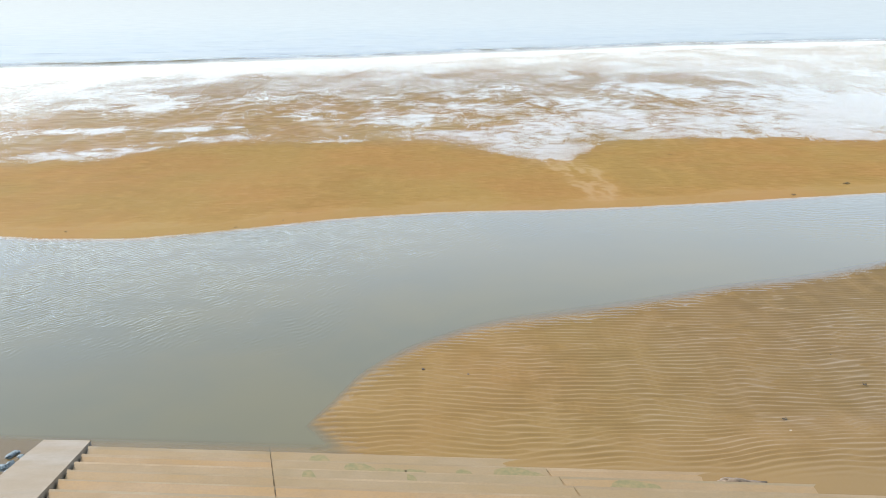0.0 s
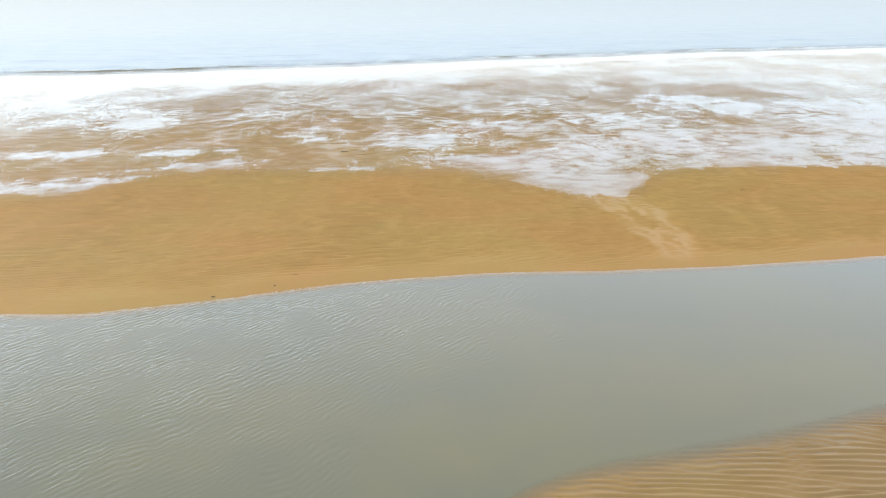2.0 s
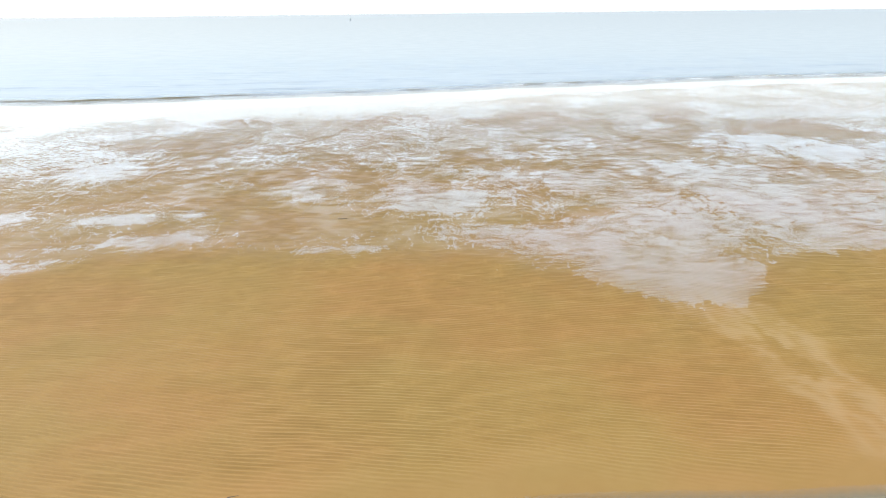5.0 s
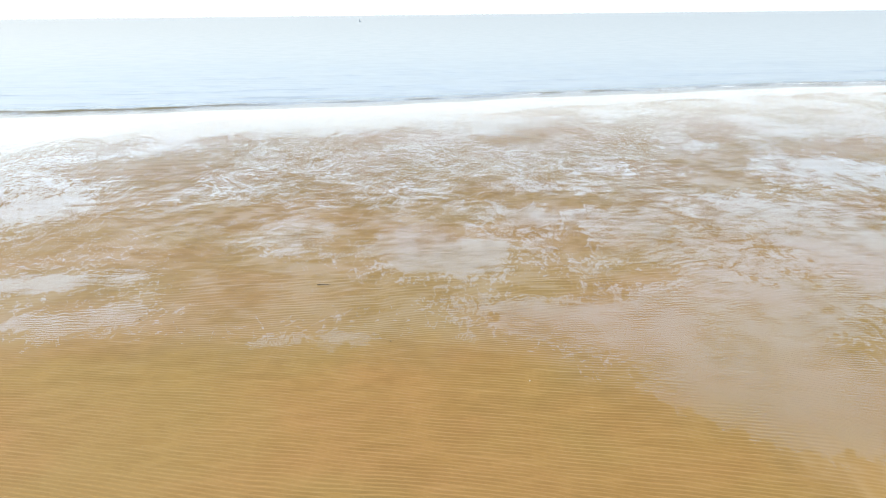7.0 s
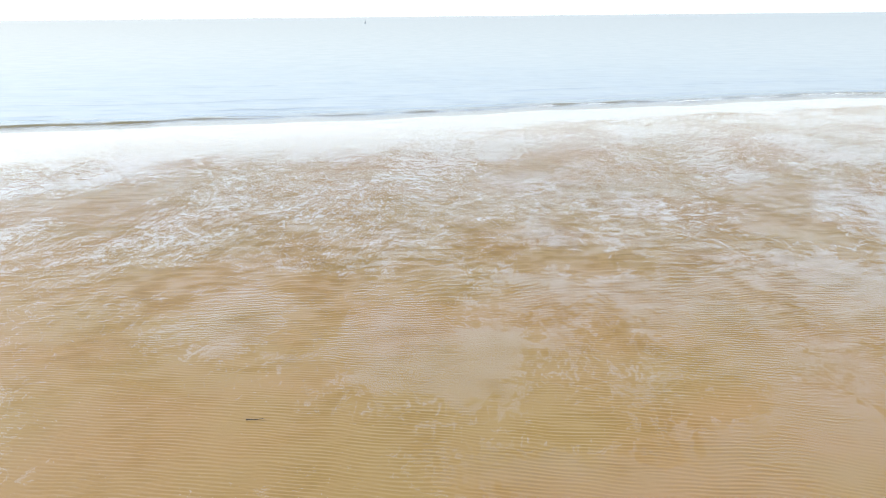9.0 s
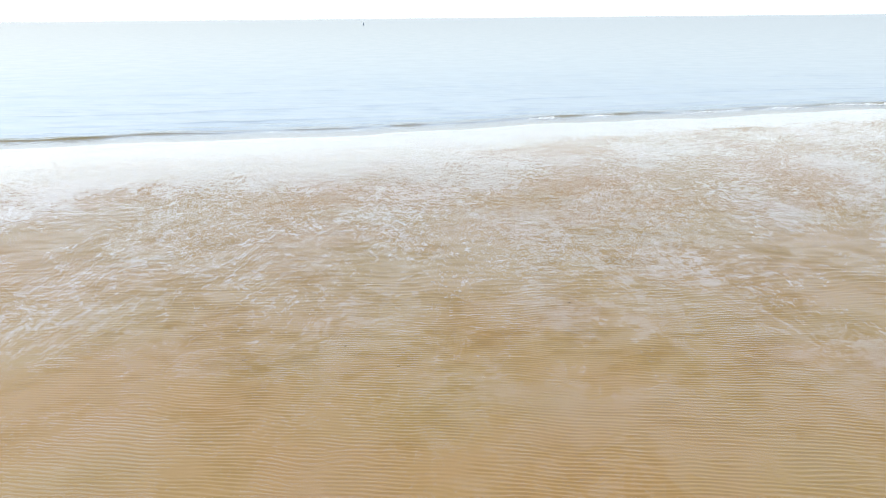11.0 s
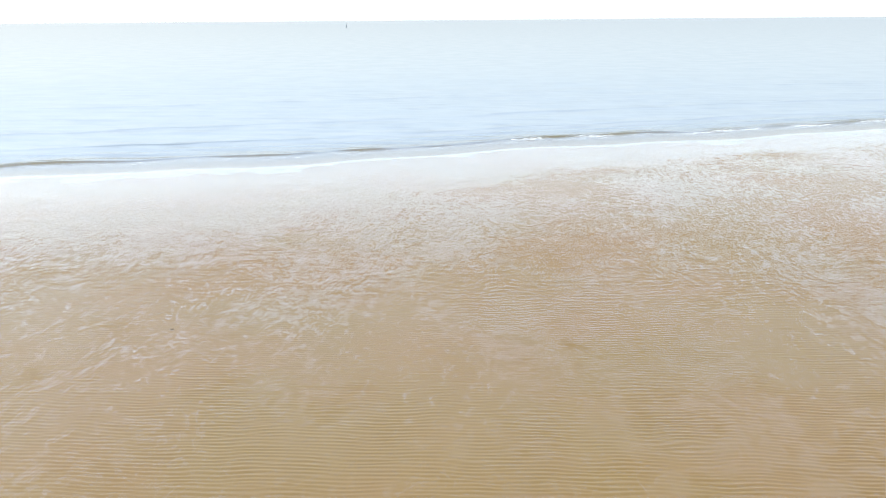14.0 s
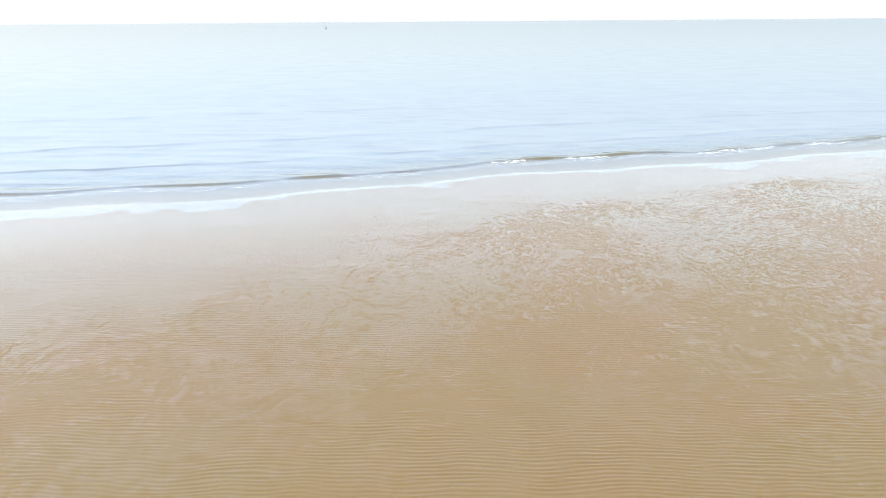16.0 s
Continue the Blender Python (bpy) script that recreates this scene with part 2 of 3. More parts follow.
EDGE_STRIP = concrete_material("paler_edge_concrete", (0.33, 0.23, 0.12), (0.28, 0.19, 0.095), (0.25, 0.165, 0.08))
ALGAE = plain_material("green_algae", (0.150, 0.135, 0.052), (0.225, 0.165, 0.068), 14.0, 0.75)
WEED = plain_material("brown_seaweed", (0.035, 0.03, 0.015), (0.08, 0.06, 0.03), 30.0, 0.45)
WOOD = plain_material("wet_driftwood", (0.08, 0.06, 0.035), (0.14, 0.10, 0.06), 25.0, 0.6)
SHELL = plain_material("white_shell", (0.75, 0.71, 0.62), (0.6, 0.54, 0.44), 40.0, 0.4)
STONE = plain_material("dark_pebble", (0.06, 0.045, 0.03), (0.12, 0.09, 0.06), 30.0, 0.55)
ROCK = plain_material("blue_grey_rock", (0.035, 0.07, 0.085), (0.20, 0.24, 0.25), 16.0, 0.6, 0.6)
LUMP = plain_material("grey_broken_concrete", (0.10, 0.075, 0.05), (0.23, 0.17, 0.115), 14.0, 0.85, 0.6)
# the buoy's colour is lightened: distance haze is painted into it
STEEL = plain_material("hazed_buoy_paint", (0.16, 0.18, 0.19), (0.22, 0.24, 0.25), 4.0, 0.5)

# ------------------------------------------------------------------ the beach
# the far bank of the pool and the seaward edge of the dry sand, as x, y
BANK = [(-60, 24), (-30, 21.6), (-15, 20.5), (-10.6, 20.05), (-9.2, 19.82), (-7, 19.85), (-4.8, 20.6), (-2.4, 21.6), (0.55, 22.25), (3.4, 22.38), (5.9, 22.72), (9.2, 23.35), (13, 24.1), (20, 25.8), (60, 34)]
# the inner edge of the near sandbank
SPIT = [(-30, 3), (-3, 6.5), (-1.6, 9.2), (-1.33, 10.7), (-1.1, 11.4), (-0.6, 12.4), (0.25, 13.3), (1.4, 14.15), (2.6, 14.6), (4.3, 15.15), (6.1, 15.95), (8, 16.55), (9.8, 17.4), (14, 19), (24, 21), (60, 26)]
# how high the sand has drifted up against the steps, as x, metres
DRIFT = [(-1, 0), (1.0, 0.0), (1.7, 0.03), (3.2, 0.12), (3.75, 0.16), (4.15, 0.20), (4.76, 0.30), (6, 0.42), (9, 0.6)]
# where the dry sand ends and the film of water begins
DRY = [(-60, 33), (-16, 29.0), (-12, 28.9), (-10.4, 31.2), (-8.4, 32.8), (-5, 32.4), (-2.2, 32.9), (0.2, 31.8), (2.5, 29.7), (3.4, 28.85), (4.3, 28.9), (5.0, 30.0), (6.0, 31.6), (7.0, 32.6), (9.3, 32.8), (12, 33.1), (17, 32.2), (60, 33)]
# smooth puddles (positive) and drier islands (negative): x, y, half length, half width, turn, weight
PATCHES = [(4.0, 30.6, 2.0, 1.8, 0, .5), (10, 36.5, 6.0, 4.0, 5, .30), (20, 38, 9, 6, 8, .34), (7.2, 43.6, 2.2, 1.5, 5, .5), (11.5, 50.6, 2.4, 2.0, 8, .5), (15.5, 47.8, 4.5, 2.0, 6, .5),
           (-10.4, 36.0, 1.9, .6, 22, .62), (-9.0, 33.7, 2.3, .6, 22, .66), (-12.5, 30.6, 2.6, 1.1, 14, .6), (-15.3, 35.8, 2.2, .8, 14, .55), (-6, 40.4, 1.2, 1.8, 0, .5), (-2.2, 38.6, 2.2, 1.8, 4, .5),
           (0.6, 33.8, 2.6, 1.3, -30, .4), (-14, 43.3, 1.4, 1.6, 0, .4), (-3.8, 32.6, 1.0, .6, 0, .4), (-2.8, 40.2, 1.2, 1.4, 0, .4),
           (-7.0, 37.1, 1.1, .9, 0, -.5), (-8.2, 42.9, 1.3, .9, 2, -.45), (-5.1, 42.7, .85, .95, 0, -.55), (1.2, 44.7, 1.7, 1.3, 8, -.6), (7.4, 48.1, 1.2, 1.3, 8, -.6), (15.1, 53.5, 2, 2.2, 8, -.6),
           (-15.5, 51, 2.4, 2.4, 6, -.35), (2.6, 36.8, .9, .9, -10, -.4), (-4.6, 35.4, 2.2, 1.2, 4, -.35), (0, 36.0, 1.6, 1.2, 0, -.25), (1.6, 48.5, 1.5, 1.5, 0, -.2)]


def follow(table, x):
    """A table's y at x, rounded off at its corners."""
    px, py = np.array(table).T
    return sum(np.interp(x + d, px, py) for d in (-0.45, -0.15, 0.15, 0.45)) / 4


def shore(x):
    return 77.4 + 14 * np.tanh(0.4 * x / 14) + 0.35 * np.sin(x * 0.33 + 1) + 0.2 * np.sin(x * 0.9)


# the two sides of the runoff, and of the sandy island that parts it, as y, x
RUN_LEFT = [(23.0, 4.5), (24.0, 4.46), (24.8, 4.26), (25.8, 4.02), (26.6, 4.05), (27.4, 3.79), (28.8, 3.37), (29.6, 3.1)]
RUN_RIGHT = [(23.0, 5.05), (23.5, 5.14), (24.8, 5.35), (25.7, 5.18), (26.7, 5.26), (27.6, 5.16), (28.8, 4.89), (29.6, 4.8)]
ISLE_LEFT = [(25.4, 4.66), (26.0, 4.42), (26.7, 4.28), (27.4, 4.36), (28.1, 4.47)]
ISLE_RIGHT = [(25.4, 4.72), (26.0, 4.90), (26.6, 4.68), (27.3, 4.53), (28.1, 4.48)]


def across(table, y):
    py, px = np.array(table).T
    return np.interp(y, py, px)


def runoff(X, Y):
    """A shallow rivulet that drains the wet flat over the dry sand into the pool, parted by a low island."""
    x = X + 0.07 * value_noise(X * 1.2, Y * 1.8, 3) + 0.03 * value_noise(X * 4, Y * 5, 4)
    inside = np.minimum(x - across(RUN_LEFT, Y), across(RUN_RIGHT, Y) - x)
    isle = np.minimum(x - across(ISLE_LEFT, Y), across(ISLE_RIGHT, Y) - x) * ((Y > 25.4) & (Y < 28.1))
    lane = smooth(-0.22, 0.16, inside) * (1 - smooth(-0.02, 0.03, isle) * ((Y > 25.4) & (Y < 28.1)))
    u = X - 0.5 * (across(RUN_LEFT, Y) + across(RUN_RIGHT, Y)) + 0.16 * value_noise(X * 0.8, Y * 1.3, 5)
    thread = smooth(0.62, 0.95, 1 - np.abs(value_noise(u * 3.6, Y * 0.45, 6))) + 0.7 * smooth(0.7, 0.97, 1 - np.abs(value_noise(u * 8.0, Y * 0.9, 8)))
    return lane * np.clip(0.25 + 0.75 * thread, 0, 1) * smooth(29.8, 28.6, Y) * smooth(22.6, 23.6, Y)


# ripples: one turn of phase a crest, the length of a crest changing along the beach
_ALONG = np.arange(0, 100, 0.05)
_TURNS = np.cumsum(0.05 / (0.132 - 0.034 * smooth(16, 19.5, _ALONG) + 0.004 * smooth(43, 54, _ALONG)))
_rng = np.random.RandomState(23)
FORKS = [(x0 + (x1 - x0) * _rng.rand(), y0 + (y1 - y0) * _rng.rand(), 0.3 + 0.9 * _rng.rand(), 1 if _rng.rand() < 0.5 else -1)
         for x0, x1, y0, y1, count in ((-2, 9, 9, 17, 150), (-11, 11, 20, 32, 70), (-13, 13, 31, 48, 230), (-13, 13, 46, 64, 170)) for k in range(count)]


def forks(X, Y):
    """Places where a crest splits in two or ends."""
    out = np.zeros_like(X)
    xs, low, high = X[0], Y.min(1), Y.max(1)
    for x, y, gap, sign in FORKS:
        i, j = np.searchsorted(xs, (x - 2.6, x + 2.6))
        k, l = np.searchsorted(high, y - 2.6), np.searchsorted(low, y + 2.6)
        if i >= j or k >= l:
            continue
        u, v = X[k:l, i:j] - x, Y[k:l, i:j] - y
        turn = np.arctan2(v, u - gap / 2) - np.arctan2(v, u + gap / 2)
        out[k:l, i:j] += sign * turn / (2 * np.pi) * smooth(2.6, 1.4, np.hypot(u, v))
    return out


def slant(X, Y):
    """The wide sweep of the crests: aslant over the dry sand, nearly straight elsewhere."""
    return 0.22 * value_noise(X * 0.30, Y * 0.10, 11) + 0.05 * value_noise(X * 0.9, Y * 0.25, 12) + (0.19 * smooth(14, 21, Y) * smooth(48, 26, Y) + 0.06 * smooth(20, 14, Y)) * 14 * np.tanh(X / 14)


def ripple_phase(X, Y):
    """Crests run across the beach, wander, fork and stop."""
    near = smooth(20, 18, Y)
    short = 0.024 * value_noise(X * 2.0, Y * 5.0, 16) + 0.018 * value_noise(X * 3.6, Y * 8.0, 17)
    warp = short * (1 - 0.35 * near) + slant(X, Y) + (0.03 + 0.055 * near) * value_noise(X * 1.8, Y * 0.8, 13) + (0.014 + 0.020 * near) * value_noise(X * 3.4, Y * 2.2, 14) + 0.055 * smooth(29, 33, Y) * value_noise(X * 1.7, Y * 0.9, 15)
    return np.interp(Y + warp, _ALONG, _TURNS) + forks(X, Y)


def ripples(X, Y):
    p = 2 * np.pi * ripple_phase(X, Y)
    p = p - 0.5 * (1 - np.cos(p))                   # the side towards the land is the steep one
    crest = 1 - 2 * np.abs(np.sin(p / 2)) ** 1.25
    wet = smooth(0.0, 2.0, Y - follow(DRY, X)) * (Y > 19)
    patch = 0.92 + 0.06 * value_noise(X * 0.6, Y * 0.25, 21) + np.where(Y < 19, 0.12, 0.05) * value_noise(X * 2.2, Y * 1.6, 22) + np.where(Y < 19, 0.14, 0.22) * value_noise(X * 2.6, Y * 7.0, 28)
    gaps = 0.85 + 0.45 * fractal(X * 0.9 + Y * 0.35, Y * 0.35 - X * 0.2, 3, 24) + 0.6 * fractal(X * 1.6 - Y * 0.6, Y * 0.9 + X * 0.5, 3, 27)
    gaps = gaps + (0.88 - gaps) * 0.75 * smooth(48, 58, Y) + (0.5 - 0.25 * smooth(44, 54, Y)) * value_noise(X * 3.1, Y * 3.4, 29)
    return crest * np.clip(patch * (1 - wet) + gaps * wet, 0.06, 1.45)


def dune_base(X, Y):
    bank, spit = Y - follow(BANK, X), follow(SPIT, X) - Y
    spit = np.where(Y < 10.9, np.minimum(spit, (X + 1.32 - 0.75 * (10.9 - Y)) * 1.5), spit)
    spit = np.where(spit < 0, np.where(spit > -0.4, 1.1 * spit, 2.4 * (spit + 0.4) - 0.44), spit * 0.6)
    far_side = np.clip(0.085 * bank, -0.42, 0.05)
    near = np.clip(0.05 * spit, -0.42, 0.07) + np.interp(X, *np.array(DRIFT).T) * smooth(11.2, 9.2, Y)
    z = np.maximum(far_side, near)
    z = z + 0.005 * fractal(X * 0.6, Y * 0.9, 3, 31)
    return z


def beach_height(X, Y):
    z = dune_base(X, Y)
    dry_band = smooth(0.0, 0.8, Y - follow(BANK, X)) * smooth(0.6, -0.6, Y - follow(DRY, X))
    grade = np.where(Y < 19, 0.0165 * smooth(9.45, 10.0, Y + 0.2 * np.clip(X - 1, 0, 6)), 0.0115) * (1 + 0.15 * dry_band) * np.where(Y < 19, 1.0, smooth(0.15, 1.7, Y - follow(BANK, X) + 0.4 * value_noise(X * 0.7, Y * 0.7, 33))) * smooth(70, 61, Y) * smooth(26, 14, np.abs(X))
    film = smooth(-0.3, 0.5, Y - follow(DRY, X)) * (Y > 19)
    for x, y, a, b, turn, weight in PATCHES:
        if weight > 0:
            film = np.minimum(film * (1 + 0.3 * smooth(1.4, 0.4, np.hypot((X - x) / a, (Y - y) / b))), 1.25)
    grade = grade * (1 - 0.32 * film) * (1 - 0.24 * smooth(44, 54, Y))
    grade = grade * smooth(-0.3, 0.0, z) * (1 - 0.9 * np.clip(1.6 * runoff(X, Y), 0, 1))
    z = z + grade * ripples(X, Y)
    z = z - 0.012 * runoff(X, Y)
    z = z + 0.005 * fractal(X * 0.5, Y * 0.2, 3, 41) * smooth(29, 34, Y)
    return z + fall(X, Y)


def fall(X, Y):
    """How far the beach sinks below the flat, towards the sea and under it."""
    out = Y - shore(X)
    return -0.135 * smooth(-14, 0, out) - np.clip(out, 0, 400) * 0.02


def film_depth(X, Y, Z=0):
    """How much water lies on the flat, in millimetres: puddles and drier islands, and a sheet along the sea."""
    past = Y - follow(DRY, X) + 0.7 * fractal(X * 1.2, Y * 0.45, 4, 51) + 0.35 * fractal(X * 4, Y * 2, 3, 55)
    out = Y - shore(X)
    level = -2.2 + 4.2 * fractal(X * 0.42, Y * 0.24, 4, 52) + 2.6 * smooth(36, 43, Y)
    level = level + 2.8 * smooth(-2, 4, X) * smooth(48, 42, Y)
    level = level + 17.0 * smooth(-6 - 10 * smooth(12, -14, X), 1.0, out + 1.5 * fractal(X * 0.5, Y * 0.5, 3, 57))
    for x, y, a, b, turn, weight in PATCHES:
        c, s = math.cos(radians(turn)), math.sin(radians(turn))
        u, v = ((X - x) * c + (Y - y) * s) / a, ((Y - y) * c - (X - x) * s) / b
        level = level + (14.0 if weight > 0 else 13.0) * weight * smooth(1.5, 0.25, np.sqrt(u * u + v * v) + 0.9 * fractal(X * 1.8, Y * 0.8, 4, 61))
    return -30.0 + (level + 30.0) * smooth(-1.7, 0.4, past)


def film_even(X, Y, Z):
    """Towards the sea the runnels give way to sand that glistens evenly."""
    near_sea = smooth(-8.0, -2.0, Y - shore(X) + 1.5 * fractal(X * 0.4, Y * 0.5, 3, 68))
    return (1 - 0.9 * near_sea) * (0.38 * smooth(35, 43, Y) + 0.22 * smooth(46, 56, Y) + 0.35 * smooth(55, 66, Y + 2.0 * fractal(X * 0.3, Y * 0.3, 3, 66)))


def film_height(X, Y):
    depth = film_depth(X, Y)
    return dune_base(X, Y) + 0.001 * (np.where(depth > 0, 0.22, 0.10) * depth + 1.8 + 4.5 * smooth(57, 65, Y) + 20 * smooth(14, 32, np.abs(X))) + fall(X, Y)


def dampness(X, Y, Z):
    """Sand that is soaked through, without standing water."""
    past = Y - follow(DRY, X) + 0.9 * fractal(X * 1.2, Y * 0.45, 4, 51)
    d = smooth(-1.5, 1.3, past)
    for x, y, a, b, turn, weight in PATCHES:
        if weight < 0:
            d = d - 0.08 * smooth(1.5, 0.2, np.hypot((X - x) / a, (Y - y) / b) + 0.9 * fractal(X * 2.0, Y * 0.9, 4, 61))
    return np.where(Y < 19, 0.34 + 0.34 * smooth(1, 8, X), np.clip(d, 0, 1) * (0.60 + 0.35 * smooth(38, 50, Y) - 0.30 * smooth(52, 64, Y)))


GX = lines((-4900, -700, 900, 500), (-700, -80, 200, 20), (-80, -24, 14, 0.9), (-24, -9.5, 0.8, 0.13), (-9.5, 10, 0.115, 0.115), (10, 26, 0.13, 0.8), (26, 90, 0.9, 14), (90, 700, 20, 200), (700, 4900, 500, 900))
GY = lines((-300, 4, 60, 2.0), (4, 8.4, 0.4, 0.1), (8.4, 19, 0.02, 0.02), (19, 46, 0.0155, 0.0155), (46, 61, 0.0185, 0.0185), (61, 68, 0.021, 0.03), (68, 76, 0.04, 0.15), (76, 95, 0.2, 0.8), (95, 400, 4, 60), (400, 4900, 200, 900))
beach = sheet("ground", GX, GY, beach_height, {"damp": dampness, "wash": lambda X, Y, Z: runoff(X, Y), "bank_brown": lambda X, Y, Z: (2.4 + 2.2 * smooth(0, 6, X)) * smooth(19, 18, Y)}, slide=lambda X, Y: slant(X, Y) * smooth(6, 10, Y) * smooth(75, 62, Y))
beach.data.materials.append(SAND)
tagged(beach, "rippled golden beach sand, partly under a thin film of water", "beach", kind="structure")


film = sheet("water_film", lines((-90, -34, 6, 0.4), (-34, -14, 0.3, 0.12), (-14, 14, 0.1, 0.1), (14, 40, 0.12, 0.35), (40, 100, 0.5, 6)), lines((27, 48, 0.09, 0.09), (48, 66, 0.12, 0.16), (66, 100, 0.2, 0.4)),
             film_height, {"depth": film_depth, "even": film_even}, lambda X, Y: (Y > follow(DRY, X) - 1.6) & (Y < shore(X) + 0.5))
film.data.materials.append(FILM)
film.visible_shadow = False
tagged(film, "thin film of clear water lying in the troughs of the flat", "water", kind="structure")


# ------------------------------------------------------------------ the pool behind the bar
def pool_breeze(X, Y, Z=0):
    """Where the wind reaches the pool: all of its far end, and along the far bank."""
    gust = np.clip(0.85 + 0.25 * value_noise(X * 0.8, Y * 1.1, 74) + 0.35 * value_noise(X * 2.6, Y * 2.2, 76), 0.3, 1.4)
    return gust * (0.06 + 0.94 * smooth(2.6, -5.5, X - 0.22 * (Y - 16) + 1.2 * value_noise(X * 0.3, Y * 0.4, 71)) * smooth(11.5, 15, Y) + 0.30 * smooth(17.5, 20.5, Y))


def pool_height(X, Y):
    a = 0.35 * value_noise(X * 0.5, Y * 0.5, 72) + 0.20 * value_noise(X * 1.5, Y * 1.5, 73) + 0.10 * value_noise(X * 4, Y * 4, 77)
    p = 2 * np.pi * ((Y * 0.62 - X * 0.78) + 0.4 * a) / 0.112
    q = 2 * np.pi * ((Y * 0.40 - X * 0.92) + 0.4 * a) / 0.092
    return pool_breeze(X, Y) * (0.0021 * np.sin(p) + 0.0011 * np.sin(q))


def pool_cloud(X, Y, Z):
    return smooth(-0.003, 0.034, Z - dune_base(X, Y)) * 0.98 * (1 - 0.5 * smooth(0.35, 0.1, Y - (10.04 - 0.056 * (X + 4.22))))


def pool_silt_and_shine(X, Y, Z):
    """Stirred-up silt plus sky reflection put into the colour, more towards the far bank."""
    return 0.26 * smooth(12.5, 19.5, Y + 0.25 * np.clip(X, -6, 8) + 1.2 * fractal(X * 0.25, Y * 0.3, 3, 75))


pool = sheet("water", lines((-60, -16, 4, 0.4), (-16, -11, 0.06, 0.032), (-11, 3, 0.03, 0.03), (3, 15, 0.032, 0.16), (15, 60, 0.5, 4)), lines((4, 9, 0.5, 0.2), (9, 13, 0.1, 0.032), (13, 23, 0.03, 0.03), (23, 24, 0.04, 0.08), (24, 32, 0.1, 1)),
             pool_height, {"cloud": pool_cloud, "foam": lambda X, Y, Z: X * 0, "thin": pool_silt_and_shine, "breeze": pool_breeze}, lambda X, Y: (dune_base(X, Y) < 0.03) & (Y < follow(BANK, X) + 1.2))
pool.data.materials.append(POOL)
pool.visible_shadow = False
tagged(pool, "still murky olive tidal pool lying behind the sandbar", "water", kind="structure")


# ------------------------------------------------------------------ the sea
def crest_line(X, back, seed):
    return shore(X) + back + 0.5 * value_noise(X * 0.13, X * 0, seed) + 0.25 * value_noise(X * 0.5, X * 0, seed + 1)


BREAKERS = [(3.6, 0.10, 81), (9.0, 0.045, 84), (16.0, 0.045, 87), (31.0, 0.04, 90)]   # metres out, height, seed


def breaker(X, Y, back, high, seed):
    d = Y - crest_line(X, back, seed)
    strength = np.clip(0.72 + 0.3 * value_noise(X * 0.11 + back, X * 0 + back, seed + 2) + 0.4 * value_noise(X * 0.55, X * 0, seed + 3), 0.05, 1.2)
    front = np.where(d < 0, np.exp(-(d / 0.16) ** 2), np.exp(-(d / 0.8) ** 2))
    return high * strength * front, d, strength


def sea_height(X, Y):
    out = Y - shore(X)
    u = Y - 0.33 * X
    near = smooth(0, 6, out) * smooth(900, 60, out)
    wob = 2.2 * value_noise(X * 0.05, Y * 0.12, 93)
    z = near * (0.009 * np.sin(2 * np.pi * (u + wob) / 4.3) * (0.5 + 0.5 * value_noise(X * 0.06, Y * 0.2, 94)) + 0.007 * np.sin(2 * np.pi * (u * 0.96 + 0.3 * X + 1.6 * wob) / 2.1) + 0.030 * fractal(X * 0.7, Y * 1.3, 4, 95))
    for b in BREAKERS:
        z = z + breaker(X, Y, *b)[0]
    return -0.085 + z * smooth(-0.5, 1.0, out)


def sea_foam(X, Y, Z):
    out = Y - shore(X)
    f = 0.12 * smooth(-0.45, -0.05, out) * smooth(1.1, 0.25, out) * (0.85 + 0.3 * value_noise(X * 0.45, Y * 0.4, 98))
    z, d, s = breaker(X, Y, *BREAKERS[0])
    broken = smooth(0.0, 0.55, value_noise(X * 0.12, X * 0, 99) + 0.6 * value_noise(X * 0.5, X * 0, 97) + 0.06 * (X - 2))
    f = np.maximum(f, broken * 0.56 * smooth(-1.3, -0.3, d) * smooth(0.1, -0.08, d))
    f = np.maximum(f, 0.45 * smooth(-3.0, -1.0, d) * smooth(0.0, -0.4, d) * smooth(0, 0.6, out))
    return f


def sea_thin(X, Y, Z):
    """The steep face of the breaker, through which the sand shows."""
    z, d, s = breaker(X, Y, *BREAKERS[0])
    return smooth(-0.5, -0.1, d) * smooth(0.25, 0.0, d) * smooth(0.3, 0.9, s)


def sea_cloud(X, Y, Z):
    return 0.97 * smooth(-1.5, 9.0, Y - shore(X))


sea = sheet("sea_water", lines((-4900, -600, 900, 300), (-600, -60, 150, 5), (-60, -30, 2, 0.5), (-30, 34, 0.3, 0.3), (34, 80, 0.5, 3), (80, 600, 5, 150), (600, 4900, 300, 900)),
            lines((60, 92, 0.11, 0.11), (92, 125, 0.2, 0.5), (125, 400, 0.8, 14), (400, 4900, 40, 700)), sea_height, {"cloud": sea_cloud, "foam": sea_foam, "thin": sea_thin, "breeze": lambda X, Y, Z: X * 0 + 1}, lambda X, Y: Y > shore(X) - 3.5)
sea.data.materials.append(SEA)
tagged(sea, "calm pale grey-blue sea with small foaming breakers", "sea", kind="structure")


# ------------------------------------------------------------------ helpers for things
def part(name, bm, material, parent=None, label=""):
    me = bpy.data.meshes.new(name)
    bm.to_mesh(me)
    bm.free()
    me.materials.append(material)
    ob = new(name, me)
    if parent is not None:
        ob.parent = parent
    if label:
        ob["label"] = label
    return ob


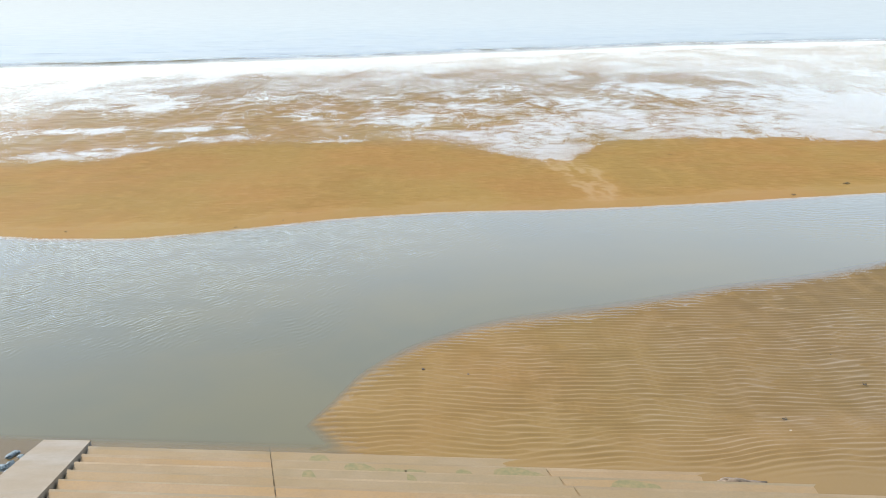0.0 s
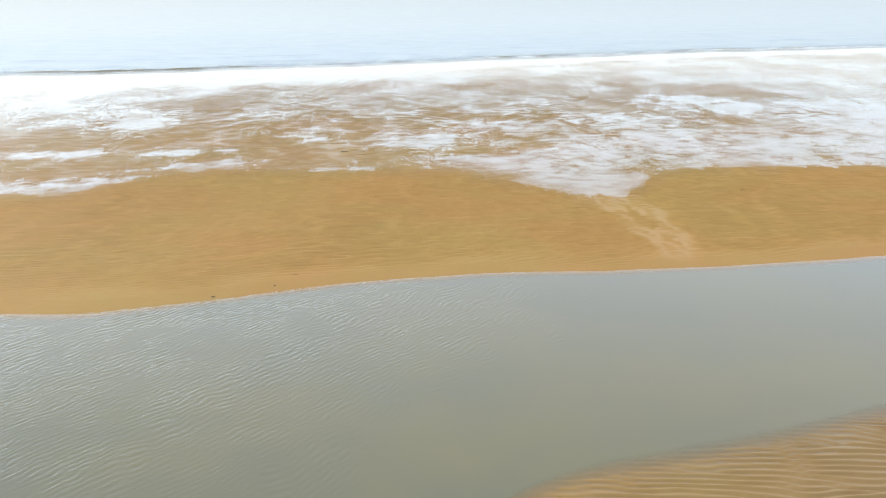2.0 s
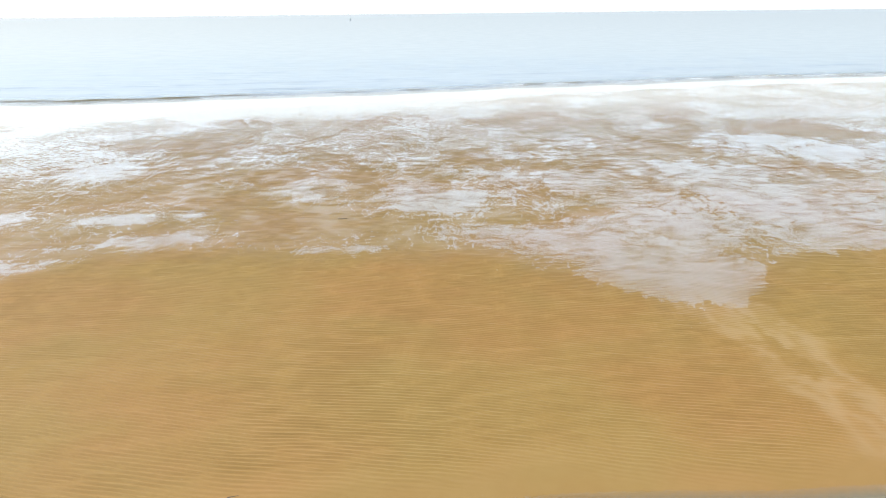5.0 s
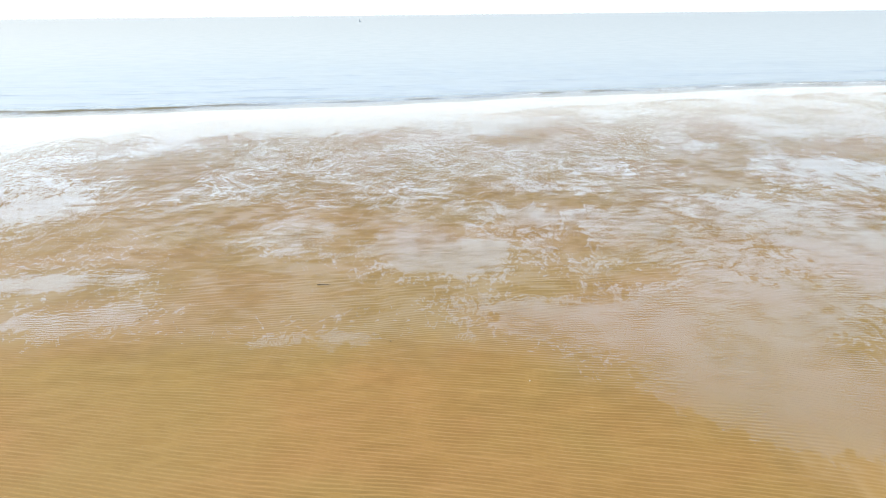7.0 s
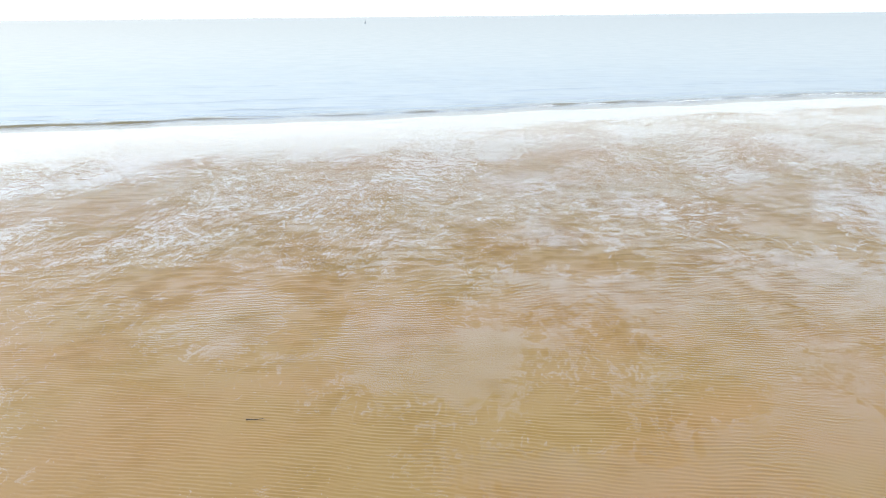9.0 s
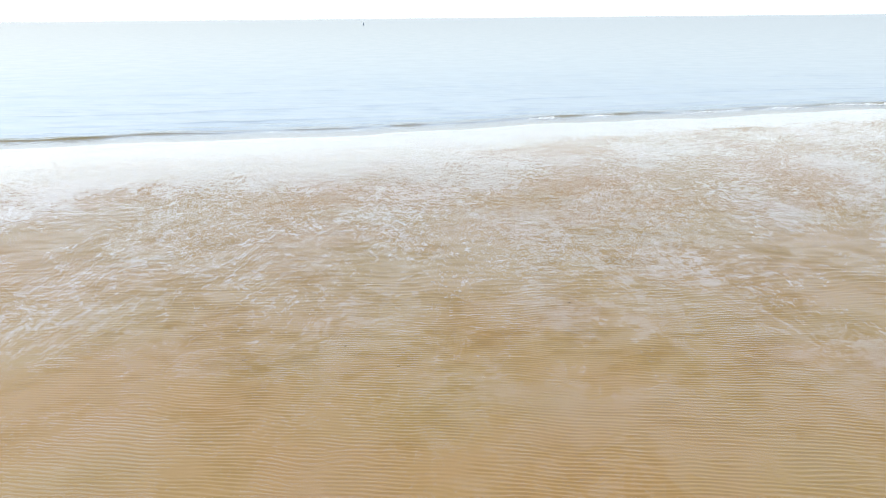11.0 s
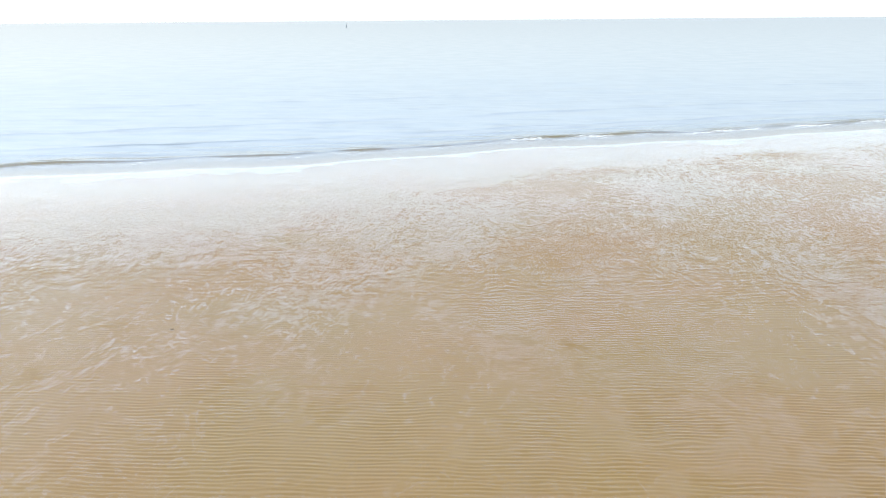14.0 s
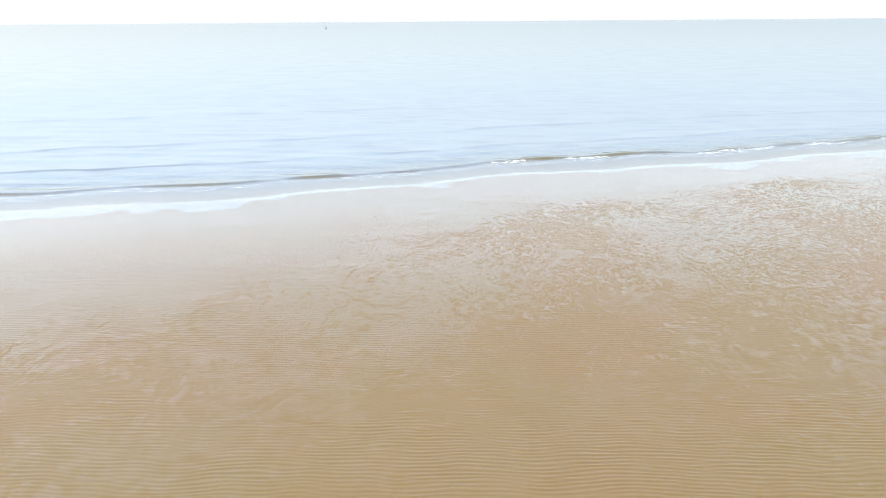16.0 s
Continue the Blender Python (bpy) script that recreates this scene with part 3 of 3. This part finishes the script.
def slab(bm, corners, top, bottom, soft=0.0):
    """A block over four plan corners, top and bottom heights given singly or for each corner."""
    tops = top if isinstance(top, (list, tuple)) else [top] * 4
    bots = bottom if isinstance(bottom, (list, tuple)) else [bottom] * 4
    lo = [bm.verts.new((x, y, z)) for (x, y), z in zip(corners, bots)]
    hi = [bm.verts.new((x, y, z)) for (x, y), z in zip(corners, tops)]
    faces = [bm.faces.new(lo[::-1]), bm.faces.new(hi)]
    for i in range(4):
        j = (i + 1) % 4
        faces.append(bm.faces.new((lo[i], lo[j], hi[j], hi[i])))
    bmesh.ops.recalc_face_normals(bm, faces=bm.faces[:])
    if soft:
        bmesh.ops.bevel(bm, geom=[e for e in bm.edges if all(v in hi for v in e.verts)], offset=soft, segments=2, affect="EDGES")


def lumpy(bm, size, seed, level=2, rough=0.35):
    """A rounded, uneven stone of that size round the origin."""
    bmesh.ops.create_icosphere(bm, subdivisions=level, radius=0.5)
    for v in bm.verts:
        k = 1 + rough * noise.noise(v.co * 2.1 + Vector((seed * 3.7, seed, 0))) + 0.5 * rough * noise.noise(v.co * 5.0 + Vector((0, seed * 2.3, 0)))
        v.co = Vector((v.co.x * size[0], v.co.y * size[1], v.co.z * size[2])) * k
    for f in bm.faces:
        f.smooth = level > 2


def ground_at(x, y):
    return float(beach_height(np.array([[x]], float), np.array([[y]], float))[0, 0])


# ------------------------------------------------------------------ stepped sea wall
TREAD, RISE, LOWEST, YAW, SKEW = 0.412, 0.14, -0.06, radians(-3.2), 0.264
FOOT = (-4.25, 10.355)                                  # the nosing of the lowest step, just under water, beside the ramp


def on_wall(along, back):
    """Plan place on the wall: metres along the nosings, and metres up the slope of them."""
    return (FOOT[0] + along * math.cos(YAW) + back * SKEW, FOOT[1] + along * math.sin(YAW) - back)


wall = new("sea_wall_steps")
tagged(wall, "stepped concrete sea wall, silted and stained, its foot buried in sand", "sea wall")
JOINTS = [0.0, 2.43, 5.80, 10.0, 14.0, 18.0, 22.0]
rng = random.Random(4)
for k in range(0, 18):
    for a, b in zip(JOINTS, JOINTS[1:]):
        bm = bmesh.new()
        back = (k) * TREAD
        jit = rng.uniform(-0.006, 0.006)
        slab(bm, [on_wall(a + 0.003, back + jit), on_wall(b - 0.003, back + jit), on_wall(b - 0.003, back + TREAD + 0.10), on_wall(a + 0.003, back + TREAD + 0.10)],
             LOWEST + k * RISE + rng.uniform(-0.004, 0.004), -0.9, 0.009)
        step = part("step", bm, CONCRETE, wall)
        # a made-up paler strip along the edge, added to set the treads apart
        bm = bmesh.new()
        slab(bm, [on_wall(a + 0.003, back + jit - 0.004), on_wall(b - 0.003, back + jit - 0.004), on_wall(b - 0.003, back + jit + 0.06), on_wall(a + 0.003, back + jit + 0.06)],
             [LOWEST + 0.006 + k * RISE, LOWEST + 0.006 + k * RISE, LOWEST - 0.005 + k * RISE, LOWEST - 0.005 + k * RISE], LOWEST - 0.065 + k * RISE)
        part("nosing", bm, EDGE_STRIP, step, "paler strip added along the step edge")
bm = bmesh.new()
top_z = LOWEST + 18 * RISE
slab(bm, [on_wall(-60, 18 * TREAD + 0.01), on_wall(80, 18 * TREAD + 0.01), (90, -290), (-70, -290)], top_z, -1.5, 0.02)
promenade = part("pavement", bm, CONCRETE)
tagged(promenade, "flat concrete promenade behind the stepped wall", "promenade", kind="structure")

bm = bmesh.new()
rows = 14
grid = []
for i in range(rows + 1):
    back = 0.10 + i * (7.3 / rows)
    line = []
    for j in range(5):
        a = -0.68 + 0.655 * j / 4
        x, y = on_wall(a, back)
        if j == 0:
            x += 0.02 * noise.noise(Vector((back * 3, 0, 5)))
        line.append(bm.verts.new((x, y, -0.04 + back * RISE / TREAD + 0.006 * noise.noise(Vector((x * 2, y * 2, 1))))))
    grid.append(line)
for i in range(rows):
    for j in range(4):
        bm.faces.new((grid[i][j], grid[i][j + 1], grid[i + 1][j + 1], grid[i + 1][j]))
rim = [e for e in bm.edges if e.is_boundary]
low = bmesh.ops.extrude_edge_only(bm, edges=rim)
for v in (g for g in low["geom"] if isinstance(g, bmesh.types.BMVert)):
    v.co.z = -0.8
bmesh.ops.recalc_face_normals(bm, faces=bm.faces[:])
ramp = part("concrete_ramp", bm, RAMP)
tagged(ramp, "pale sloping concrete ramp slab flanking the steps", "ramp")

# algae stains that grow on the lower treads: along, step, half length, half depth
for along, k, half, deep in ((3.05, 1, .14, .12), (3.5, 2, .20, .15), (3.88, 2, .17, .06), (4.16, 2, .12, .05), (5.42, 2, .32, .14), (2.85, 3, .08, .12), (4.05, 3, .05, .14), (6.6, 3, .30, .12), (4.75, 2, .10, .08)):
    bm = bmesh.new()
    ring = []
    for q in range(22):
        w = 2 * math.pi * q / 22
        r = 1 + 0.35 * noise.noise(Vector((math.cos(w) * 1.5, math.sin(w) * 1.5, along)))
        x, y = on_wall(along + half * r * math.cos(w), (k + 0.42) * TREAD + deep * r * math.sin(w))
        ring.append(bm.verts.new((x, y, LOWEST + 0.0075 + k * RISE)))
    face = bm.faces.new(ring)
    bmesh.ops.extrude_face_region(bm, geom=[face])
    for v in ring:
        v.co.z -= 0.012
    bmesh.ops.recalc_face_normals(bm, faces=bm.faces[:])
    tagged(part("algae_patch", bm, ALGAE), "thin green algae growing on a concrete step", "algae", "algae on the steps")

# rocks beside the ramp
for i in range(46):
    bm = bmesh.new()
    s = rng.uniform(0.05, 0.14)
    lumpy(bm, (s * rng.uniform(0.9, 1.5), s, s * 0.7), i, 2, 0.5)
    x, y = on_wall(-0.76 - rng.uniform(0.0, 0.75), rng.uniform(0.45, 1.9))
    bmesh.ops.rotate(bm, verts=bm.verts, matrix=Matrix.Rotation(rng.uniform(0, 6), 3, "Z"))
    bmesh.ops.translate(bm, verts=bm.verts, vec=(x, y, 0.0 + 0.22 * max(0, 9.9 - y)))
    tagged(part("rock", bm, ROCK), "wet blue-grey rock beside the concrete ramp", "rock", "rocks beside the ramp")

# broken lump at the buried end of the steps
bm = bmesh.new()
lumpy(bm, (0.42, 0.16, 0.09), 9, 3, 1.1)
bmesh.ops.rotate(bm, verts=bm.verts, matrix=Matrix.Rotation(radians(-12), 3, "Z"))
bmesh.ops.translate(bm, verts=bm.verts, vec=(3.98, 8.86, 0.245))
tagged(part("concrete_rubble", bm, LUMP), "broken grey concrete lump half buried in the sand", "rubble")


# ------------------------------------------------------------------ small things left by the tide
def weed(size, seed):
    """A crumpled tuft of seaweed: a few curved, flattened fronds."""
    bm = bmesh.new()
    r = random.Random(seed)
    for _ in range(5):
        turn, length, bend = r.uniform(0, 6.28), size * r.uniform(0.5, 1.0), r.uniform(-1.4, 1.4)
        prev, p, w = None, Vector((0, 0, 0)), size * 0.10
        for i in range(6):
            d = Vector((math.cos(turn + bend * i / 5), math.sin(turn + bend * i / 5), 0))
            side = Vector((-d.y, d.x, 0)) * w * (1 - i / 7)
            up = size * 0.20 * math.sin(math.pi * (i + 0.5) / 6.5)
            ring = [bm.verts.new(p + side + Vector((0, 0, up))), bm.verts.new(p + Vector((0, 0, up + w * 0.9))), bm.verts.new(p - side + Vector((0, 0, up))), bm.verts.new(p + Vector((0, 0, max(0, up - w * 0.6))))]
            if prev:
                for q in range(4):
                    bm.faces.new((prev[q], prev[(q + 1) % 4], ring[(q + 1) % 4], ring[q]))
            prev = ring
            p = p + d * length / 6
    return bm


def stick(length, seed):
    bm = bmesh.new()
    r = random.Random(seed)
    prev = None
    for i in range(8):
        u = i / 7
        c = Vector(((u - 0.5) * length, 0.10 * length * math.sin(u * 3 + seed) * 0.6, 0.02))
        w = length * 0.045 * (1 - 0.6 * u) * r.uniform(0.8, 1.2)
        ring = [bm.verts.new(c + Vector((0, math.cos(q * math.pi / 3) * w, math.sin(q * math.pi / 3) * w))) for q in range(6)]
        if prev:
            for q in range(6):
                bm.faces.new((prev[q], prev[(q + 1) % 6], ring[(q + 1) % 6], ring[q]))
        else:
            bm.faces.new(ring[::-1])
        prev = ring
    bm.faces.new(prev)
    return bm


def shell(size):
    """A ribbed, domed half shell lying hollow side down."""
    bm = bmesh.new()
    rings = []
    for i in range(5):
        u = i / 4
        rings.append([bm.verts.new((size * u * math.cos(w) * (1 + 0.12 * math.cos(w)), size * 0.8 * u * math.sin(w), size * 0.45 * (1 - u * u) * (1 + 0.05 * (-1) ** q) + 0.002)) for q, w in enumerate([2 * math.pi * q / 18 for q in range(18)])] if i else [bm.verts.new((0, 0, size * 0.45))])
    for q in range(18):
        bm.faces.new((rings[0][0], rings[1][q], rings[1][(q + 1) % 18]))
        for i in range(1, 4):
            bm.faces.new((rings[i][q], rings[i + 1][q], rings[i + 1][(q + 1) % 18], rings[i][(q + 1) % 18]))
    bmesh.ops.solidify(bm, geom=bm.faces[:], thickness=size * 0.05)
    return bm


FINDS = [("pebble", 0.15, 12.40, .09), ("pebble", 0.10, 12.62, .05), ("pebble", 0.86, 12.16, .07), ("weed", 6.72, 11.70, .10), ("weed", 5.12, 10.50, .14), ("shell", 5.0, 10.03, .03), ("pebble", 6.7, 12.82, .05),
         ("weed", -9.03, 20.3, .12), ("weed", -4.9, 20.72, .11), ("weed", 12.22, 25.0, .30), ("weed", 10.23, 23.8, .2), ("stick", -3.51, 21.91, .22), ("pebble", -3.83, 21.35, .08),
         ("stick", 8.13, 29.6, .25), ("pebble", -2.61, 32.83, .11), ("stick", -4.44, 36.02, .42), ("pebble", -7.57, 33.79, .09), ("shell", -0.21, 31.25, .05),
         ("weed", -5.07, 44.28, .16), ("shell", -0.87, 43.7, .05), ("weed", -6.17, 54.5, .20), ("weed", 0.84, 47.57, .18), ("weed", -3.41, 45.0, .16), ("pebble", -2.79, 71.3, .16), ("weed", -2.33, 44.11, .12)]
ABOUT = {"weed": ("seaweed", "small dark clump of brown seaweed lying on the sand", WEED), "pebble": ("pebble", "small dark rounded pebble half sunk in the sand", STONE),
         "stick": ("driftwood_stick", "thin dark piece of driftwood lying on wet sand", WOOD), "shell": ("shell", "small white ribbed seashell lying on the sand", SHELL)}
for i, (kind, x, y, size) in enumerate(FINDS):
    size *= 0.6 if y < 30 or kind == "stick" else 0.34
    if kind == "weed":
        bm = weed(size, i)
    elif kind == "stick":
        bm = stick(size, i)
    elif kind == "shell":
        bm = shell(size)
    else:
        bm = bmesh.new()
        lumpy(bm, (size, size * 0.8, size * 0.6), i, 2, 0.25)
    name, label, material = ABOUT[kind]
    bmesh.ops.recalc_face_normals(bm, faces=bm.faces[:])
    ob = part(name, bm, material)
    ob.matrix_basis = pose(x, y, ground_at(x, y) + 0.004, 0, 0, (i * 67) % 180 if kind != "stick" else 14)
    tagged(ob, label, name.split("_")[0] if kind != "stick" else "driftwood", "tide-left finds")

# ------------------------------------------------------------------ the channel buoy far out
buoy = new("channel_buoy")
buoy.matrix_basis = pose(-109.5, 735.0, -0.1)
tagged(buoy, "dark channel marker buoy floating far out at sea", "buoy")


def lathe(profile, n=14):
    bm = bmesh.new()
    rings = [[bm.verts.new((r * math.cos(2 * math.pi * q / n), r * math.sin(2 * math.pi * q / n), z)) for q in range(n)] for r, z in profile]
    for a, b in zip(rings, rings[1:]):
        for q in range(n):
            bm.faces.new((a[q], a[(q + 1) % n], b[(q + 1) % n], b[q]))
    bm.faces.new(rings[0][::-1])
    bm.faces.new(rings[-1])
    return bm


part("float", lathe([(0.4, -0.3), (0.62, -0.1), (0.65, 0.25), (0.55, 0.42), (0.25, 0.5)]), STEEL, buoy)
part("tower", lathe([(0.40, 0.45), (0.28, 1.1), (0.2, 1.6), (0.16, 1.75)]), STEEL, buoy)
part("topmark", lathe([(0.06, 1.75), (0.24, 1.9), (0.27, 2.1), (0.06, 2.3)]), STEEL, buoy)
